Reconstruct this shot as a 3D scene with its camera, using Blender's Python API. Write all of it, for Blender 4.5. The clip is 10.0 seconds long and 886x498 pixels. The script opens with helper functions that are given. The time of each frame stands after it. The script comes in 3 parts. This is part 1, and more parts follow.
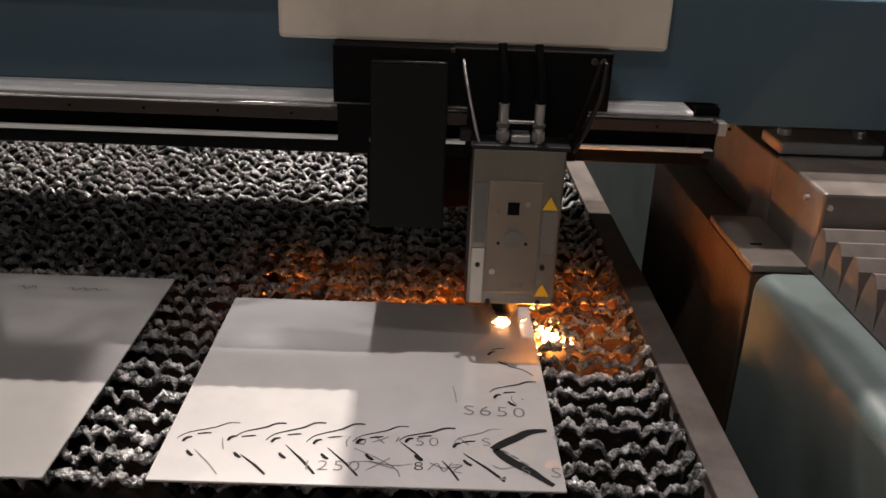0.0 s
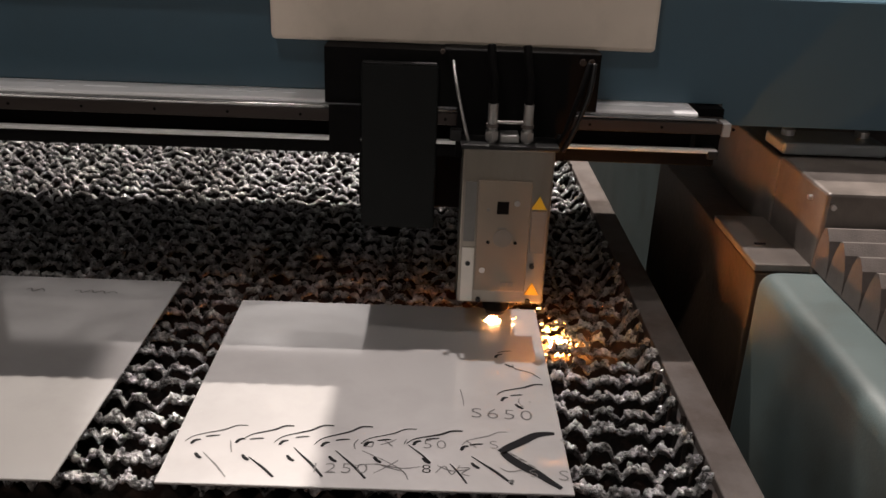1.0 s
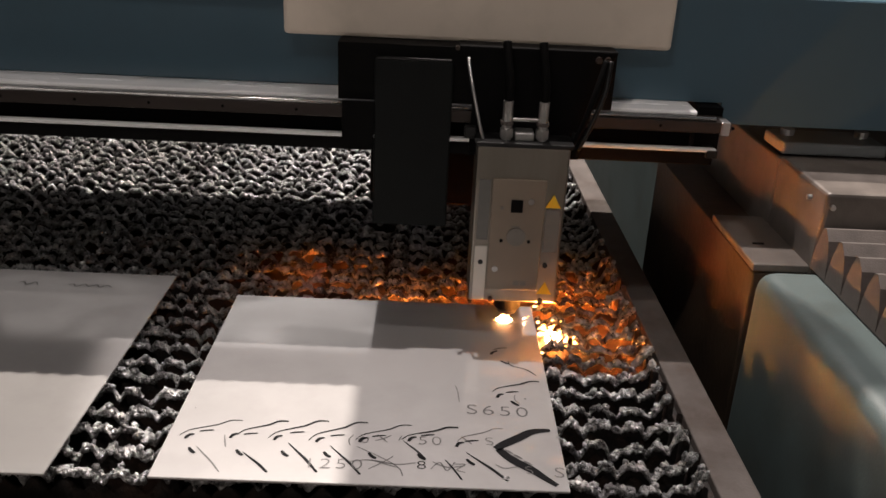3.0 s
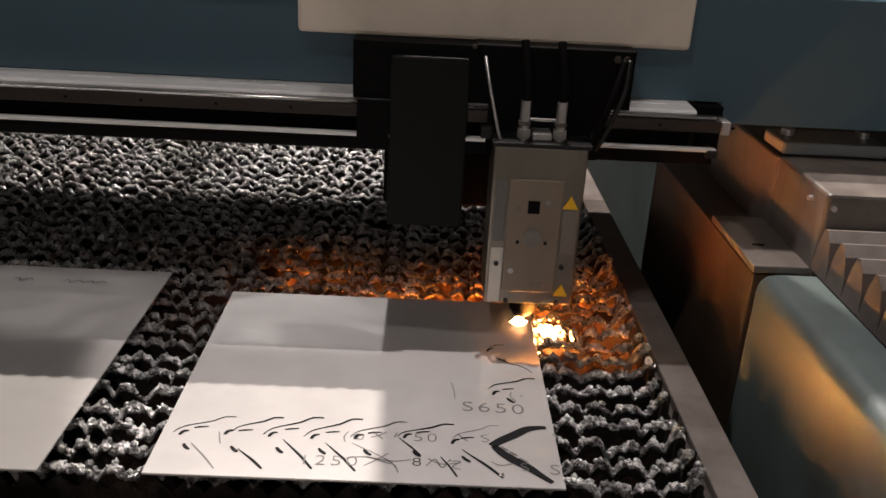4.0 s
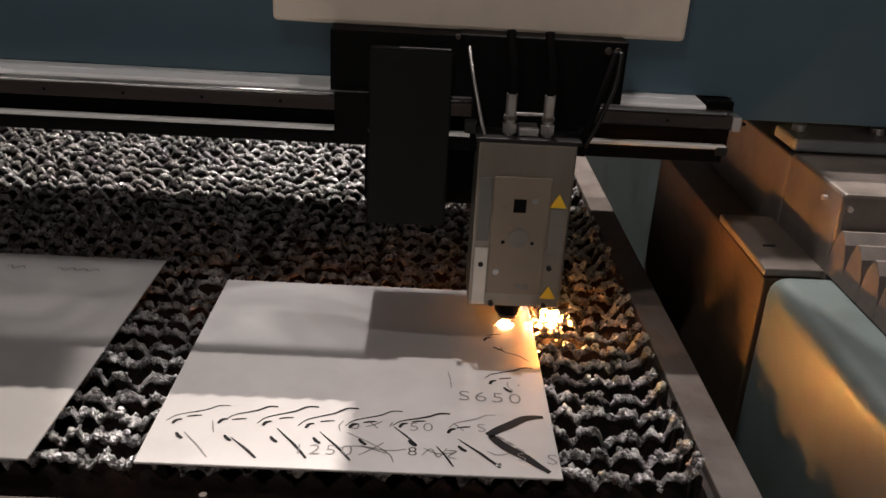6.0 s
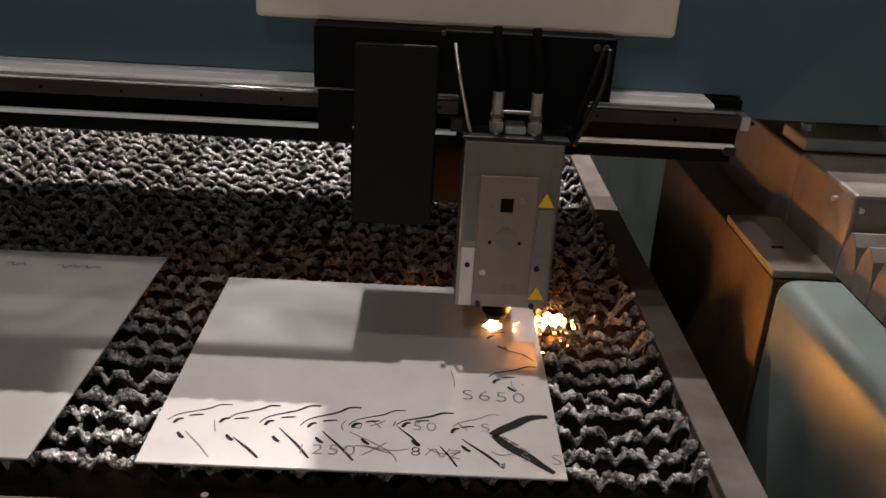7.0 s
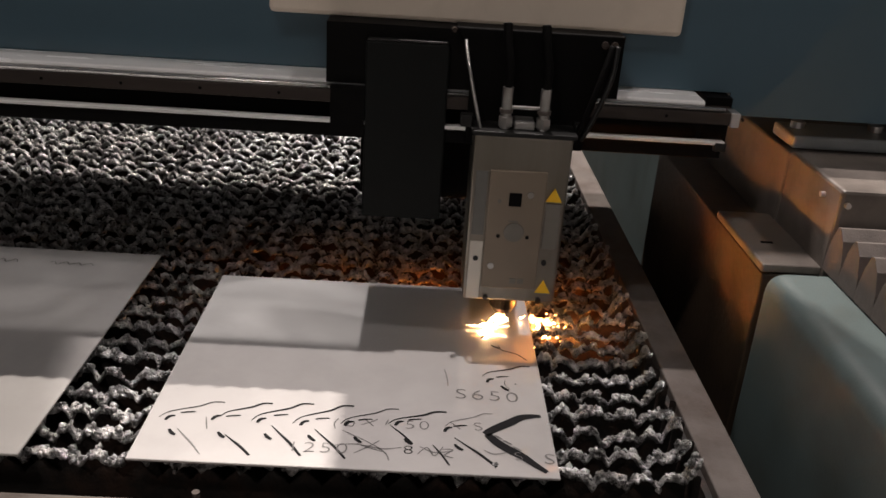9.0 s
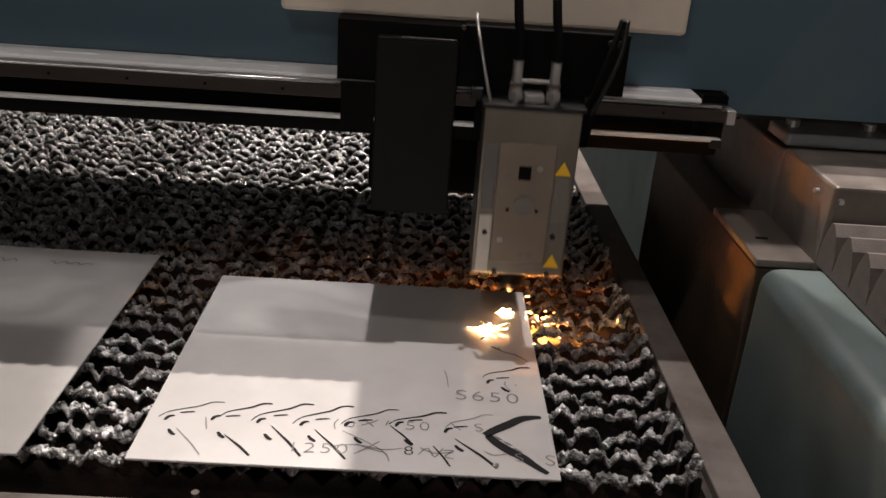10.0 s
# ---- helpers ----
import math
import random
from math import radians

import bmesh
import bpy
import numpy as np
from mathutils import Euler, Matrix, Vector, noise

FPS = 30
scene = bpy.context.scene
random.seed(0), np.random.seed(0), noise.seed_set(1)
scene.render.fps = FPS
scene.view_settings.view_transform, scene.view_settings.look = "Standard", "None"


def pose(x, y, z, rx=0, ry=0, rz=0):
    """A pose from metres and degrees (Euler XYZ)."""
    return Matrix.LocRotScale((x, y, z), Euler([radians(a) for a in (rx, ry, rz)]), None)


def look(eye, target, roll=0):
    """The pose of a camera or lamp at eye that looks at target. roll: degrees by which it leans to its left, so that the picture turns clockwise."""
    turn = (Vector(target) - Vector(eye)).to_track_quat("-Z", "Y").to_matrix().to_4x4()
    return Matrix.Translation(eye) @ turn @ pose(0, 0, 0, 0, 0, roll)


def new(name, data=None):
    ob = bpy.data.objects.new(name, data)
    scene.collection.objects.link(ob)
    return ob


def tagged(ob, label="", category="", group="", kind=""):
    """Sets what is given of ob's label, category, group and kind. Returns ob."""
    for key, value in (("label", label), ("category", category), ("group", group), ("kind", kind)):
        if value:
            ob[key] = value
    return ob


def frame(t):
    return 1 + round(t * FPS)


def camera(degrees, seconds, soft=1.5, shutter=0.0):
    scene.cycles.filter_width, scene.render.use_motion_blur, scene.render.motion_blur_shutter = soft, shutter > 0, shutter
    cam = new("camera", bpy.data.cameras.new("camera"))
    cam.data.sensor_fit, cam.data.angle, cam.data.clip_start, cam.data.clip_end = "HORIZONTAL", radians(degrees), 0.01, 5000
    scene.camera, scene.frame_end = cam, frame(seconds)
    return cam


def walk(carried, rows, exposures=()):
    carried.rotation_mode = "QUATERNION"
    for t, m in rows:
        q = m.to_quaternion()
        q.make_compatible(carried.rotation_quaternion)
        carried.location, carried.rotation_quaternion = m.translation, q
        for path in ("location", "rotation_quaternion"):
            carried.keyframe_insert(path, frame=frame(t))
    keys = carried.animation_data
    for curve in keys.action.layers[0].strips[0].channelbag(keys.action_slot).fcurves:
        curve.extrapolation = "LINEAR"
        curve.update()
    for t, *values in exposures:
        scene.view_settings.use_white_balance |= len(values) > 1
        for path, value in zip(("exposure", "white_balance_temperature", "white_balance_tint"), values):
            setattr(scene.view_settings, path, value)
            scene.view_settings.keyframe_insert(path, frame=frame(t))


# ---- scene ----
cam = camera(54.6, 10.0, soft=1.6, shutter=0.5)
PATH = [
    (0, (0.292, -0.745, 1.495), (0.327, 1.097, 0.717), 2.4),
    (0.5, (0.291, -0.746, 1.494), (0.327, 1.099, 0.723), 2.4),
    (1, (0.287, -0.746, 1.497), (0.314, 1.098, 0.722), 2.3),
    (1.5, (0.285, -0.744, 1.495), (0.312, 1.1, 0.722), 2.3),
    (2, (0.29, -0.743, 1.493), (0.31, 1.104, 0.726), 2.1),
    (2.5, (0.285, -0.743, 1.492), (0.314, 1.101, 0.72), 2.5),
    (4, (0.287, -0.741, 1.488), (0.332, 1.1, 0.708), 3.1),
    (4.5, (0.291, -0.738, 1.484), (0.334, 1.103, 0.704), 3.1),
    (5, (0.288, -0.738, 1.482), (0.341, 1.103, 0.701), 3.4),
    (5.5, (0.29, -0.736, 1.479), (0.34, 1.101, 0.691), 3.3),
    (7, (0.286, -0.722, 1.478), (0.335, 1.108, 0.67), 3.4),
    (7.5, (0.284, -0.721, 1.474), (0.332, 1.111, 0.673), 3.5),
    (8, (0.281, -0.724, 1.474), (0.332, 1.11, 0.677), 3.7),
    (8.5, (0.291, -0.723, 1.474), (0.339, 1.111, 0.677), 3.7),
    (9, (0.288, -0.722, 1.472), (0.347, 1.109, 0.672), 3.9),
    (9.5, (0.286, -0.724, 1.471), (0.345, 1.11, 0.674), 3.9),
    (10, (0.284, -0.721, 1.469), (0.349, 1.113, 0.674), 4.2),
]
walk(cam, [(t, look(e, a, r)) for t, e, a, r in PATH])

# ---- times and travel of the machine ----
T = [0, 0.5, 1, 1.5, 2, 2.5, 4, 4.5, 5, 5.5, 7, 7.5, 8, 8.5, 9, 9.5, 10]
DX = [0, -0.012, -0.023, -0.029, -0.017, -0.010, 0.026, 0.034, 0.036, 0.021, -0.016, -0.029, -0.021, -0.007, 0.003, 0.011, 0.013]
DY = [0, 0.006, 0.012, 0.023, 0.016, 0.009, -0.007, -0.023, -0.031, -0.042, -0.060, -0.064, -0.056, -0.050, -0.040, -0.030, -0.018]

# ---- light ----
world = bpy.data.worlds.new("hall_dimness")
scene.world = world
world.use_nodes = True
world.node_tree.nodes["Background"].inputs["Color"].default_value = (0.55, 0.66, 0.8, 1)
world.node_tree.nodes["Background"].inputs["Strength"].default_value = 0.010


def unseen_lamp(x, y, z, tx, ty, tz, sx, sy, power, color):
    lamp = bpy.data.lights.new("unseen_lamp", "AREA")
    lamp.shape, lamp.size, lamp.size_y, lamp.energy, lamp.color = "RECTANGLE", sx, sy, power, color
    ob = new("unseen_lamp", lamp)
    ob.matrix_world = look((x, y, z), (tx, ty, tz))
    return ob


unseen_lamp(0.2, 2.07, 4.9, 0.2, 0.2, 0.9, 0.035, 0.035, 275, (1.0, 0.885, 0.80))
# an unseen lamp; its cone is cut at the gap so the left sheet stays dim
spot = bpy.data.lights.new("cone_cut_lamp", "SPOT")
spot.energy, spot.color, spot.shadow_soft_size, spot.spot_size, spot.spot_blend = 680, (1.0, 0.89, 0.85), 0.022, radians(62), 0.04
new("cone_cut_lamp", spot).matrix_world = look((0.12, 1.45, 4.9), (2.15, 0.72, 0.9))
# two more unseen lamps, added to brighten the right-hand covers and the fronts
unseen_lamp(2.4, 0.2, 4.9, 0.9, 0.3, 1.0, 0.12, 0.12, 34, (1.0, 0.89, 0.84))
unseen_lamp(-0.95, -1.6, 4.9, 0.2, 0.4, 1.0, 0.14, 0.14, 31, (1.0, 0.9, 0.84))
scene.view_settings.exposure = 0.0

# ---- materials ----


def mat(name, color, rough=0.5, metal=0.0, var=0.15, scale=20.0, bump=0.1, bump_scale=120.0, stain=None, stain_scale=4.0, stain_amount=0.5, rough_var=0.1, emit=None, strength=0.0, stretch=(1, 1, 1), spec=0.5, cut_at=(0.48, 0.72)):
    m = bpy.data.materials.new(name)
    m.use_nodes = True
    n, l = m.node_tree.nodes, m.node_tree.links
    b = n["Principled BSDF"]
    b.inputs["Metallic"].default_value = metal
    b.inputs["Specular IOR Level"].default_value = spec
    co = n.new("ShaderNodeTexCoord")
    mp = n.new("ShaderNodeMapping")
    mp.inputs["Scale"].default_value = stretch
    l.new(co.outputs["Object"], mp.inputs["Vector"])
    fine = n.new("ShaderNodeTexNoise")
    fine.inputs["Scale"].default_value, fine.inputs["Detail"].default_value = scale, 6
    l.new(mp.outputs["Vector"], fine.inputs["Vector"])
    ramp = n.new("ShaderNodeMapRange")
    ramp.inputs["From Min"].default_value, ramp.inputs["From Max"].default_value = 0.25, 0.75
    ramp.inputs["To Min"].default_value, ramp.inputs["To Max"].default_value = 1 - var, 1 + var
    l.new(fine.outputs["Fac"], ramp.inputs["Value"])
    mul = n.new("ShaderNodeMix")
    mul.data_type, mul.blend_type = "RGBA", "MULTIPLY"
    mul.inputs["Factor"].default_value = 1
    mul.inputs["A"].default_value = (*color, 1)
    l.new(ramp.outputs["Result"], mul.inputs["B"])
    out = mul.outputs["Result"]
    if stain:
        big = n.new("ShaderNodeTexNoise")
        big.inputs["Scale"].default_value, big.inputs["Detail"].default_value, big.inputs["Roughness"].default_value = stain_scale, 8, 0.65
        l.new(mp.outputs["Vector"], big.inputs["Vector"])
        cut = n.new("ShaderNodeMapRange")
        cut.inputs["From Min"].default_value, cut.inputs["From Max"].default_value = cut_at
        cut.inputs["To Max"].default_value = stain_amount
        l.new(big.outputs["Fac"], cut.inputs["Value"])
        mix = n.new("ShaderNodeMix")
        mix.data_type = "RGBA"
        mix.inputs["B"].default_value = (*stain, 1)
        l.new(cut.outputs["Result"], mix.inputs["Factor"])
        l.new(out, mix.inputs["A"])
        out = mix.outputs["Result"]
    l.new(out, b.inputs["Base Color"])
    rr = n.new("ShaderNodeMapRange")
    rr.inputs["To Min"].default_value, rr.inputs["To Max"].default_value = max(0.02, rough - rough_var), min(1, rough + rough_var)
    l.new(fine.outputs["Fac"], rr.inputs["Value"])
    l.new(rr.outputs["Result"], b.inputs["Roughness"])
    if bump:
        bn = n.new("ShaderNodeTexNoise")
        bn.inputs["Scale"].default_value, bn.inputs["Detail"].default_value = bump_scale, 5
        l.new(mp.outputs["Vector"], bn.inputs["Vector"])
        bu = n.new("ShaderNodeBump")
        bu.inputs["Strength"].default_value, bu.inputs["Distance"].default_value = bump, 0.004
        l.new(bn.outputs["Fac"], bu.inputs["Height"])
        l.new(bu.outputs["Normal"], b.inputs["Normal"])
    if emit:
        b.inputs["Emission Color"].default_value = (*emit, 1)
        b.inputs["Emission Strength"].default_value = strength
    return m


SHEET = mat("brushed_sheet_steel", (0.72, 0.70, 0.69), 0.42, 0.35, 0.04, 9, 0.02, 300, (0.50, 0.48, 0.47), 6, 0.42, 0.05)
def gloss_over(m, rough, share):
    """Adds a sharp reflection to a material, for smooth rolled metal."""
    n, l = m.node_tree.nodes, m.node_tree.links
    g = n.new("ShaderNodeBsdfGlossy")
    g.inputs["Roughness"].default_value = rough
    g.inputs["Color"].default_value = (0.82, 0.8, 0.78, 1)
    co = n.new("ShaderNodeTexCoord")
    smear = n.new("ShaderNodeTexNoise")
    smear.inputs["Scale"].default_value, smear.inputs["Detail"].default_value, smear.inputs["Distortion"].default_value = 7, 5, 1.2
    l.new(co.outputs["Object"], smear.inputs["Vector"])
    tone = n.new("ShaderNodeMapRange")
    tone.inputs["From Min"].default_value, tone.inputs["From Max"].default_value = 0.35, 0.7
    tone.inputs["To Min"].default_value, tone.inputs["To Max"].default_value = 0.90, 0.48
    l.new(smear.outputs["Fac"], tone.inputs["Value"])
    l.new(tone.outputs["Result"], g.inputs["Color"])
    dull = n.new("ShaderNodeMapRange")
    dull.inputs["To Min"].default_value, dull.inputs["To Max"].default_value = rough * 0.6, rough * 1.8
    l.new(smear.outputs["Fac"], dull.inputs["Value"])
    l.new(dull.outputs["Result"], g.inputs["Roughness"])
    mx = n.new("ShaderNodeMixShader")
    mx.inputs["Fac"].default_value = share
    out = n["Material Output"]
    l.new(n["Principled BSDF"].outputs["BSDF"], mx.inputs[1])
    l.new(g.outputs["BSDF"], mx.inputs[2])
    l.new(mx.outputs["Shader"], out.inputs["Surface"])
    return m


gloss_over(SHEET, 0.06, 0.5)
SLAG = mat("slag_crust", (0.53, 0.53, 0.535), 0.30, 0.80, 0.6, 120, 1.0, 380, (0.012, 0.011, 0.011), 45, 0.96, 0.12, cut_at=(0.415, 0.64))
# burnt steel, near black: the shade between the slats is in the colour too
SLAT = mat("burnt_shaded_steel", (0.016, 0.014, 0.013), 0.7, 0.2, 0.4, 60, 0.4, 200, (0.08, 0.035, 0.02), 15, 0.6)
BLUE = mat("blue_grey_paint", (0.045, 0.092, 0.126), 0.38, 0.0, 0.08, 6, 0.04, 400, (0.03, 0.05, 0.06), 3, 0.5)
GREEN = mat("pale_green_paint", (0.052, 0.072, 0.072), 0.42, 0.0, 0.12, 8, 0.06, 300, (0.030, 0.034, 0.029), 6, 0.85, 0.12, spec=0.75)
CREAM = mat("cream_paint", (0.70, 0.605, 0.51), 0.45, 0.0, 0.04, 8, 0.03, 300, (0.4, 0.35, 0.28), 9, 0.3)
BLACK = mat("black_paint", (0.0035, 0.0033, 0.0033), 0.65, 0.0, 0.3, 30, 0.05, 300, spec=0.07)
CHAR = mat("charcoal_paint", (0.0075, 0.0085, 0.0083), 0.6, 0.0, 0.2, 20, 0.05, 300, spec=0.12)
STEEL = mat("machined_steel", (0.55, 0.54, 0.53), 0.3, 0.9, 0.1, 30, 0.06, 400, (0.25, 0.2, 0.16), 14, 0.5, stretch=(0.2, 1, 1))
BARSTEEL = mat("matte_bar_steel", (0.105, 0.092, 0.085), 0.75, 0.0, 0.2, 25, 0.15, 300, (0.06, 0.045, 0.038), 10, 0.8, spec=0.15)
CAPGREY = mat("cap_grey", (0.26, 0.28, 0.29), 0.45, 0.1, 0.1, 25, 0.05, 300)
COVERSTEEL = mat("grey_cover_metal", (0.15, 0.13, 0.115), 0.5, 0.2, 0.15, 25, 0.1, 300, (0.045, 0.035, 0.03), 10, 0.6)
ALU = mat("brushed_aluminium", (0.31, 0.28, 0.24), 0.33, 0.95, 0.08, 40, 0.05, 500, (0.45, 0.41, 0.36), 14, 0.4, stretch=(1, 1, 0.15))
LABEL = mat("beige_label_plate", (0.23, 0.185, 0.142), 0.4, 0.3, 0.05, 30, 0.03, 300)
YELLOW = mat("warning_yellow", (0.85, 0.5, 0.02), 0.45, 0, 0.05, 30, 0)
INK = mat("marker_ink", (0.007, 0.007, 0.008), 0.6, 0, 0.3, 200, 0, spec=0.1)
FAINT = mat("faint_marker_ink", (0.10, 0.095, 0.095), 0.45, 0, 0.3, 200, 0)
LEDGE = mat("smooth_ledge_steel", (0.88, 0.88, 0.89), 0.26, 0.1, 0.06, 30, 0.03, 300, (0.5, 0.49, 0.48), 9, 0.5, stretch=(0.2, 1, 1))
POLISHED = mat("polished_steel", (0.8, 0.8, 0.8), 0.16, 0.9, 0.05, 30, 0.03, 300, stretch=(0.2, 1, 1))
BRIGHT = mat("bright_steel", (0.85, 0.85, 0.85), 0.30, 0.3, 0.05, 30, 0.03, 300, stretch=(0.2, 1, 1))
WORN = mat("worn_brown_steel", (0.04, 0.031, 0.027), 0.38, 0.5, 0.2, 30, 0.1, 300, (0.1, 0.07, 0.05), 12, 0.6, stretch=(0.15, 1, 1))
DULL = mat("dull_dark_steel", (0.022, 0.022, 0.022), 0.4, 0.6, 0.2, 30, 0.1, 300)
RUBBER = mat("grey_bellows_fabric", (0.075, 0.062, 0.056), 0.7, 0, 0.2, 60, 0.2, 500, (0.12, 0.1, 0.09), 20, 0.5)
PALE = mat("pale_grey_metal", (0.62, 0.58, 0.52), 0.45, 0.4, 0.06, 30, 0.03, 300)
GREYLABEL = mat("grey_print", (0.17, 0.155, 0.135), 0.5, 0, 0.1, 60, 0.02, 300)
GREYSTRIP = mat("mid_grey_panel", (0.16, 0.155, 0.145), 0.35, 0.3, 0.1, 60, 0.02, 300)
COPPER = mat("copper", (0.6, 0.3, 0.16), 0.35, 0.9, 0.15, 60, 0.05, 300)
# dark brown with darker blotches at random
DARKMETAL = mat("dark_brown_steel", (0.062, 0.044, 0.030), 0.6, 0.0, 0.35, 12, 0.25, 90, (0.022, 0.016, 0.012), 8, 0.8, spec=0.25)
CONCRETE = mat("hall_concrete", (0.10, 0.096, 0.09), 0.8, 0, 0.15, 5, 0.2, 60)
PLASTER = mat("hall_wall_paint", (0.16, 0.16, 0.155), 0.8, 0, 0.08, 3, 0.05, 60)
HOT = mat("white_hot_metal", (1, 0.6, 0.3), 0.5, emit=(1.0, 0.60, 0.30), strength=45, bump=0)
GLOW = mat("orange_sparks", (1, 0.4, 0.1), 0.5, emit=(1.0, 0.36, 0.07), strength=14, bump=0)

MOLTEN = mat("molten_metal", (1, 0.5, 0.2), 0.5, emit=(1.0, 0.45, 0.14), strength=16, bump=0)
SHOWER = mat("deep_orange_sparks", (1, 0.4, 0.1), 0.5, emit=(1.0, 0.19, 0.02), strength=850, bump=0)
FIRE = mat("fire_jet", (1, 0.4, 0.1), 0.5, emit=(1.0, 0.36, 0.08), strength=18000, bump=0)

# glow of an unseen panel, added as a bright reflection for the sheet
BAND_GLOW = mat("reflected_band_glow", (0.8, 0.8, 0.8), 0.9, emit=(1.0, 0.9, 0.86), strength=0.75, bump=0)
# weaker glow of a second added panel, for the left sheet's dimmer reflection
WEAK_GLOW = mat("weak_band_glow", (0.8, 0.8, 0.8), 0.9, emit=(1.0, 0.9, 0.86), strength=0.22, bump=0)
# soft fill from an added panel behind the camera, for hood and head
FILL_GLOW = mat("front_fill_glow", (0.8, 0.8, 0.8), 0.9, emit=(1.0, 0.89, 0.84), strength=0.56, bump=0)

# ---- building blocks ----


def part(name, bm, material, parent=None, label="", smooth=False):
    me = bpy.data.meshes.new(name)
    bm.normal_update()
    bm.to_mesh(me)
    bm.free()
    me.materials.append(material)
    if smooth:
        for p in me.polygons:
            p.use_smooth = True
    ob = new(name, me)
    if parent:
        ob.parent = parent
    if label:
        ob["label"] = label
    return ob


def box(x0, x1, y0, y1, z0, z1, bevel=0.0, seg=2, bm=None):
    bm = bm or bmesh.new()
    b2 = bmesh.new()
    bmesh.ops.create_cube(b2, size=1, matrix=Matrix.LocRotScale(((x0 + x1) / 2, (y0 + y1) / 2, (z0 + z1) / 2), None, (x1 - x0, y1 - y0, z1 - z0)))
    if bevel:
        bmesh.ops.bevel(b2, geom=b2.edges[:], offset=bevel, segments=seg, affect="EDGES", profile=0.5)
    return merge(bm, b2)


def merge(bm, b2):
    vs = [bm.verts.new(v.co) for v in b2.verts]
    b2.verts.index_update()
    for f in b2.faces:
        bm.faces.new([vs[v.index] for v in f.verts])
    b2.free()
    return bm


def rod(a, b, r, seg=14, r2=None, bm=None, bevel=0.0):
    bm = bm or bmesh.new()
    a, b = Vector(a), Vector(b)
    m = Matrix.Translation((a + b) / 2) @ (b - a).to_track_quat("Z", "Y").to_matrix().to_4x4()
    b2 = bmesh.new()
    bmesh.ops.create_cone(b2, cap_ends=True, segments=seg, radius1=r, radius2=r if r2 is None else r2, depth=(b - a).length, matrix=m)
    return merge(bm, b2)


def tube(points, r, seg=8):
    """A round tube along a smooth line through the points."""
    ps = [Vector(p) for p in points]
    line = []
    for i in range(len(ps) - 1):
        p0, p1, p2, p3 = ps[max(i - 1, 0)], ps[i], ps[i + 1], ps[min(i + 2, len(ps) - 1)]
        for k in range(8):
            u = k / 8
            line.append(0.5 * (2 * p1 + (p2 - p0) * u + (2 * p0 - 5 * p1 + 4 * p2 - p3) * u * u + (3 * p1 - p0 - 3 * p2 + p3) * u ** 3))
    line.append(ps[-1])
    bm = bmesh.new()
    rings = []
    for i, p in enumerate(line):
        d = (line[min(i + 1, len(line) - 1)] - line[max(i - 1, 0)]).normalized()
        s = d.orthogonal().normalized() if not rings else (side - d * side.dot(d)).normalized()
        side = s
        u = d.cross(s)
        rings.append([bm.verts.new(p + r * (math.cos(a) * s + math.sin(a) * u)) for a in [2 * math.pi * k / seg for k in range(seg)]])
    for q, w in zip(rings, rings[1:]):
        for k in range(seg):
            bm.faces.new((q[k], q[(k + 1) % seg], w[(k + 1) % seg], w[k]))
    bm.faces.new(rings[0][::-1]), bm.faces.new(rings[-1])
    return bm


def prism(profile, axis, a, b, bevel=0.0):
    """A profile of (u, v) points swept from a to b along an axis; for x it lies in (y, z), for y in (x, z), for z in (x, y)."""
    bm = bmesh.new()
    def at(u, v, w):
        return {"x": (w, u, v), "y": (u, w, v), "z": (u, v, w)}[axis]
    p = [bm.verts.new(at(u, v, a)) for u, v in profile]
    q = [bm.verts.new(at(u, v, b)) for u, v in profile]
    n = len(p)
    for i in range(n):
        bm.faces.new((p[i], p[(i + 1) % n], q[(i + 1) % n], q[i]))
    bm.faces.new(p[::-1]), bm.faces.new(q)
    bmesh.ops.recalc_face_normals(bm, faces=bm.faces[:])
    if bevel:
        bmesh.ops.bevel(bm, geom=bm.edges[:], offset=bevel, segments=2, affect="EDGES", profile=0.5)
    return bm


def thing(name, label, category, group="", at=(0, 0, 0)):
    ob = new(name)
    ob.empty_display_size = 0.05
    ob.location = at
    return tagged(ob, label, category, group)


def structure(name, bm, material, label=""):
    return tagged(part(name, bm, material), label, kind="structure")


# ---- the hall ----
structure("floor", box(-6, 6, -5, 8, -0.2, 0.0), CONCRETE, "dark concrete workshop floor under the machine")
structure("ceiling", box(-6, 6, -5, 8, 6.2, 6.4), PLASTER, "plain workshop ceiling")
structure("wall_north", box(-6, 6, 8, 8.2, 0, 4.5), PLASTER, "plain painted workshop wall")
structure("wall_north_top", box(-6, 6, 8, 8.2, 5.7, 6.2), PLASTER, "plain painted workshop wall")
structure("wall_north_left", box(-6, -4.6, 8, 8.2, 4.5, 5.7), PLASTER, "plain painted workshop wall")
structure("wall_north_right", box(2.6, 6, 8, 8.2, 4.5, 5.7), PLASTER, "plain painted workshop wall")
structure("glow_panel_3", box(-4.6, -2.42, 8.1, 8.12, 4.5, 5.7), WEAK_GLOW, "weaker unseen glowing panel reflected in the left sheet")
structure("glow_panel_1", box(-2.4, 2.6, 8.1, 8.12, 4.5, 5.7), BAND_GLOW, "unseen glowing panel reflected in the sheet")
structure("wall_south", box(-6, 6, -5.2, -5, 0, 1.4), PLASTER, "plain painted workshop wall")
structure("wall_south_top", box(-6, 6, -5.2, -5, 3.0, 6.2), PLASTER, "plain painted workshop wall")
structure("fill_panel", box(-4, 4, -5.12, -5.1, 1.4, 3.0), FILL_GLOW, "unseen glowing panel that fills the front with light")
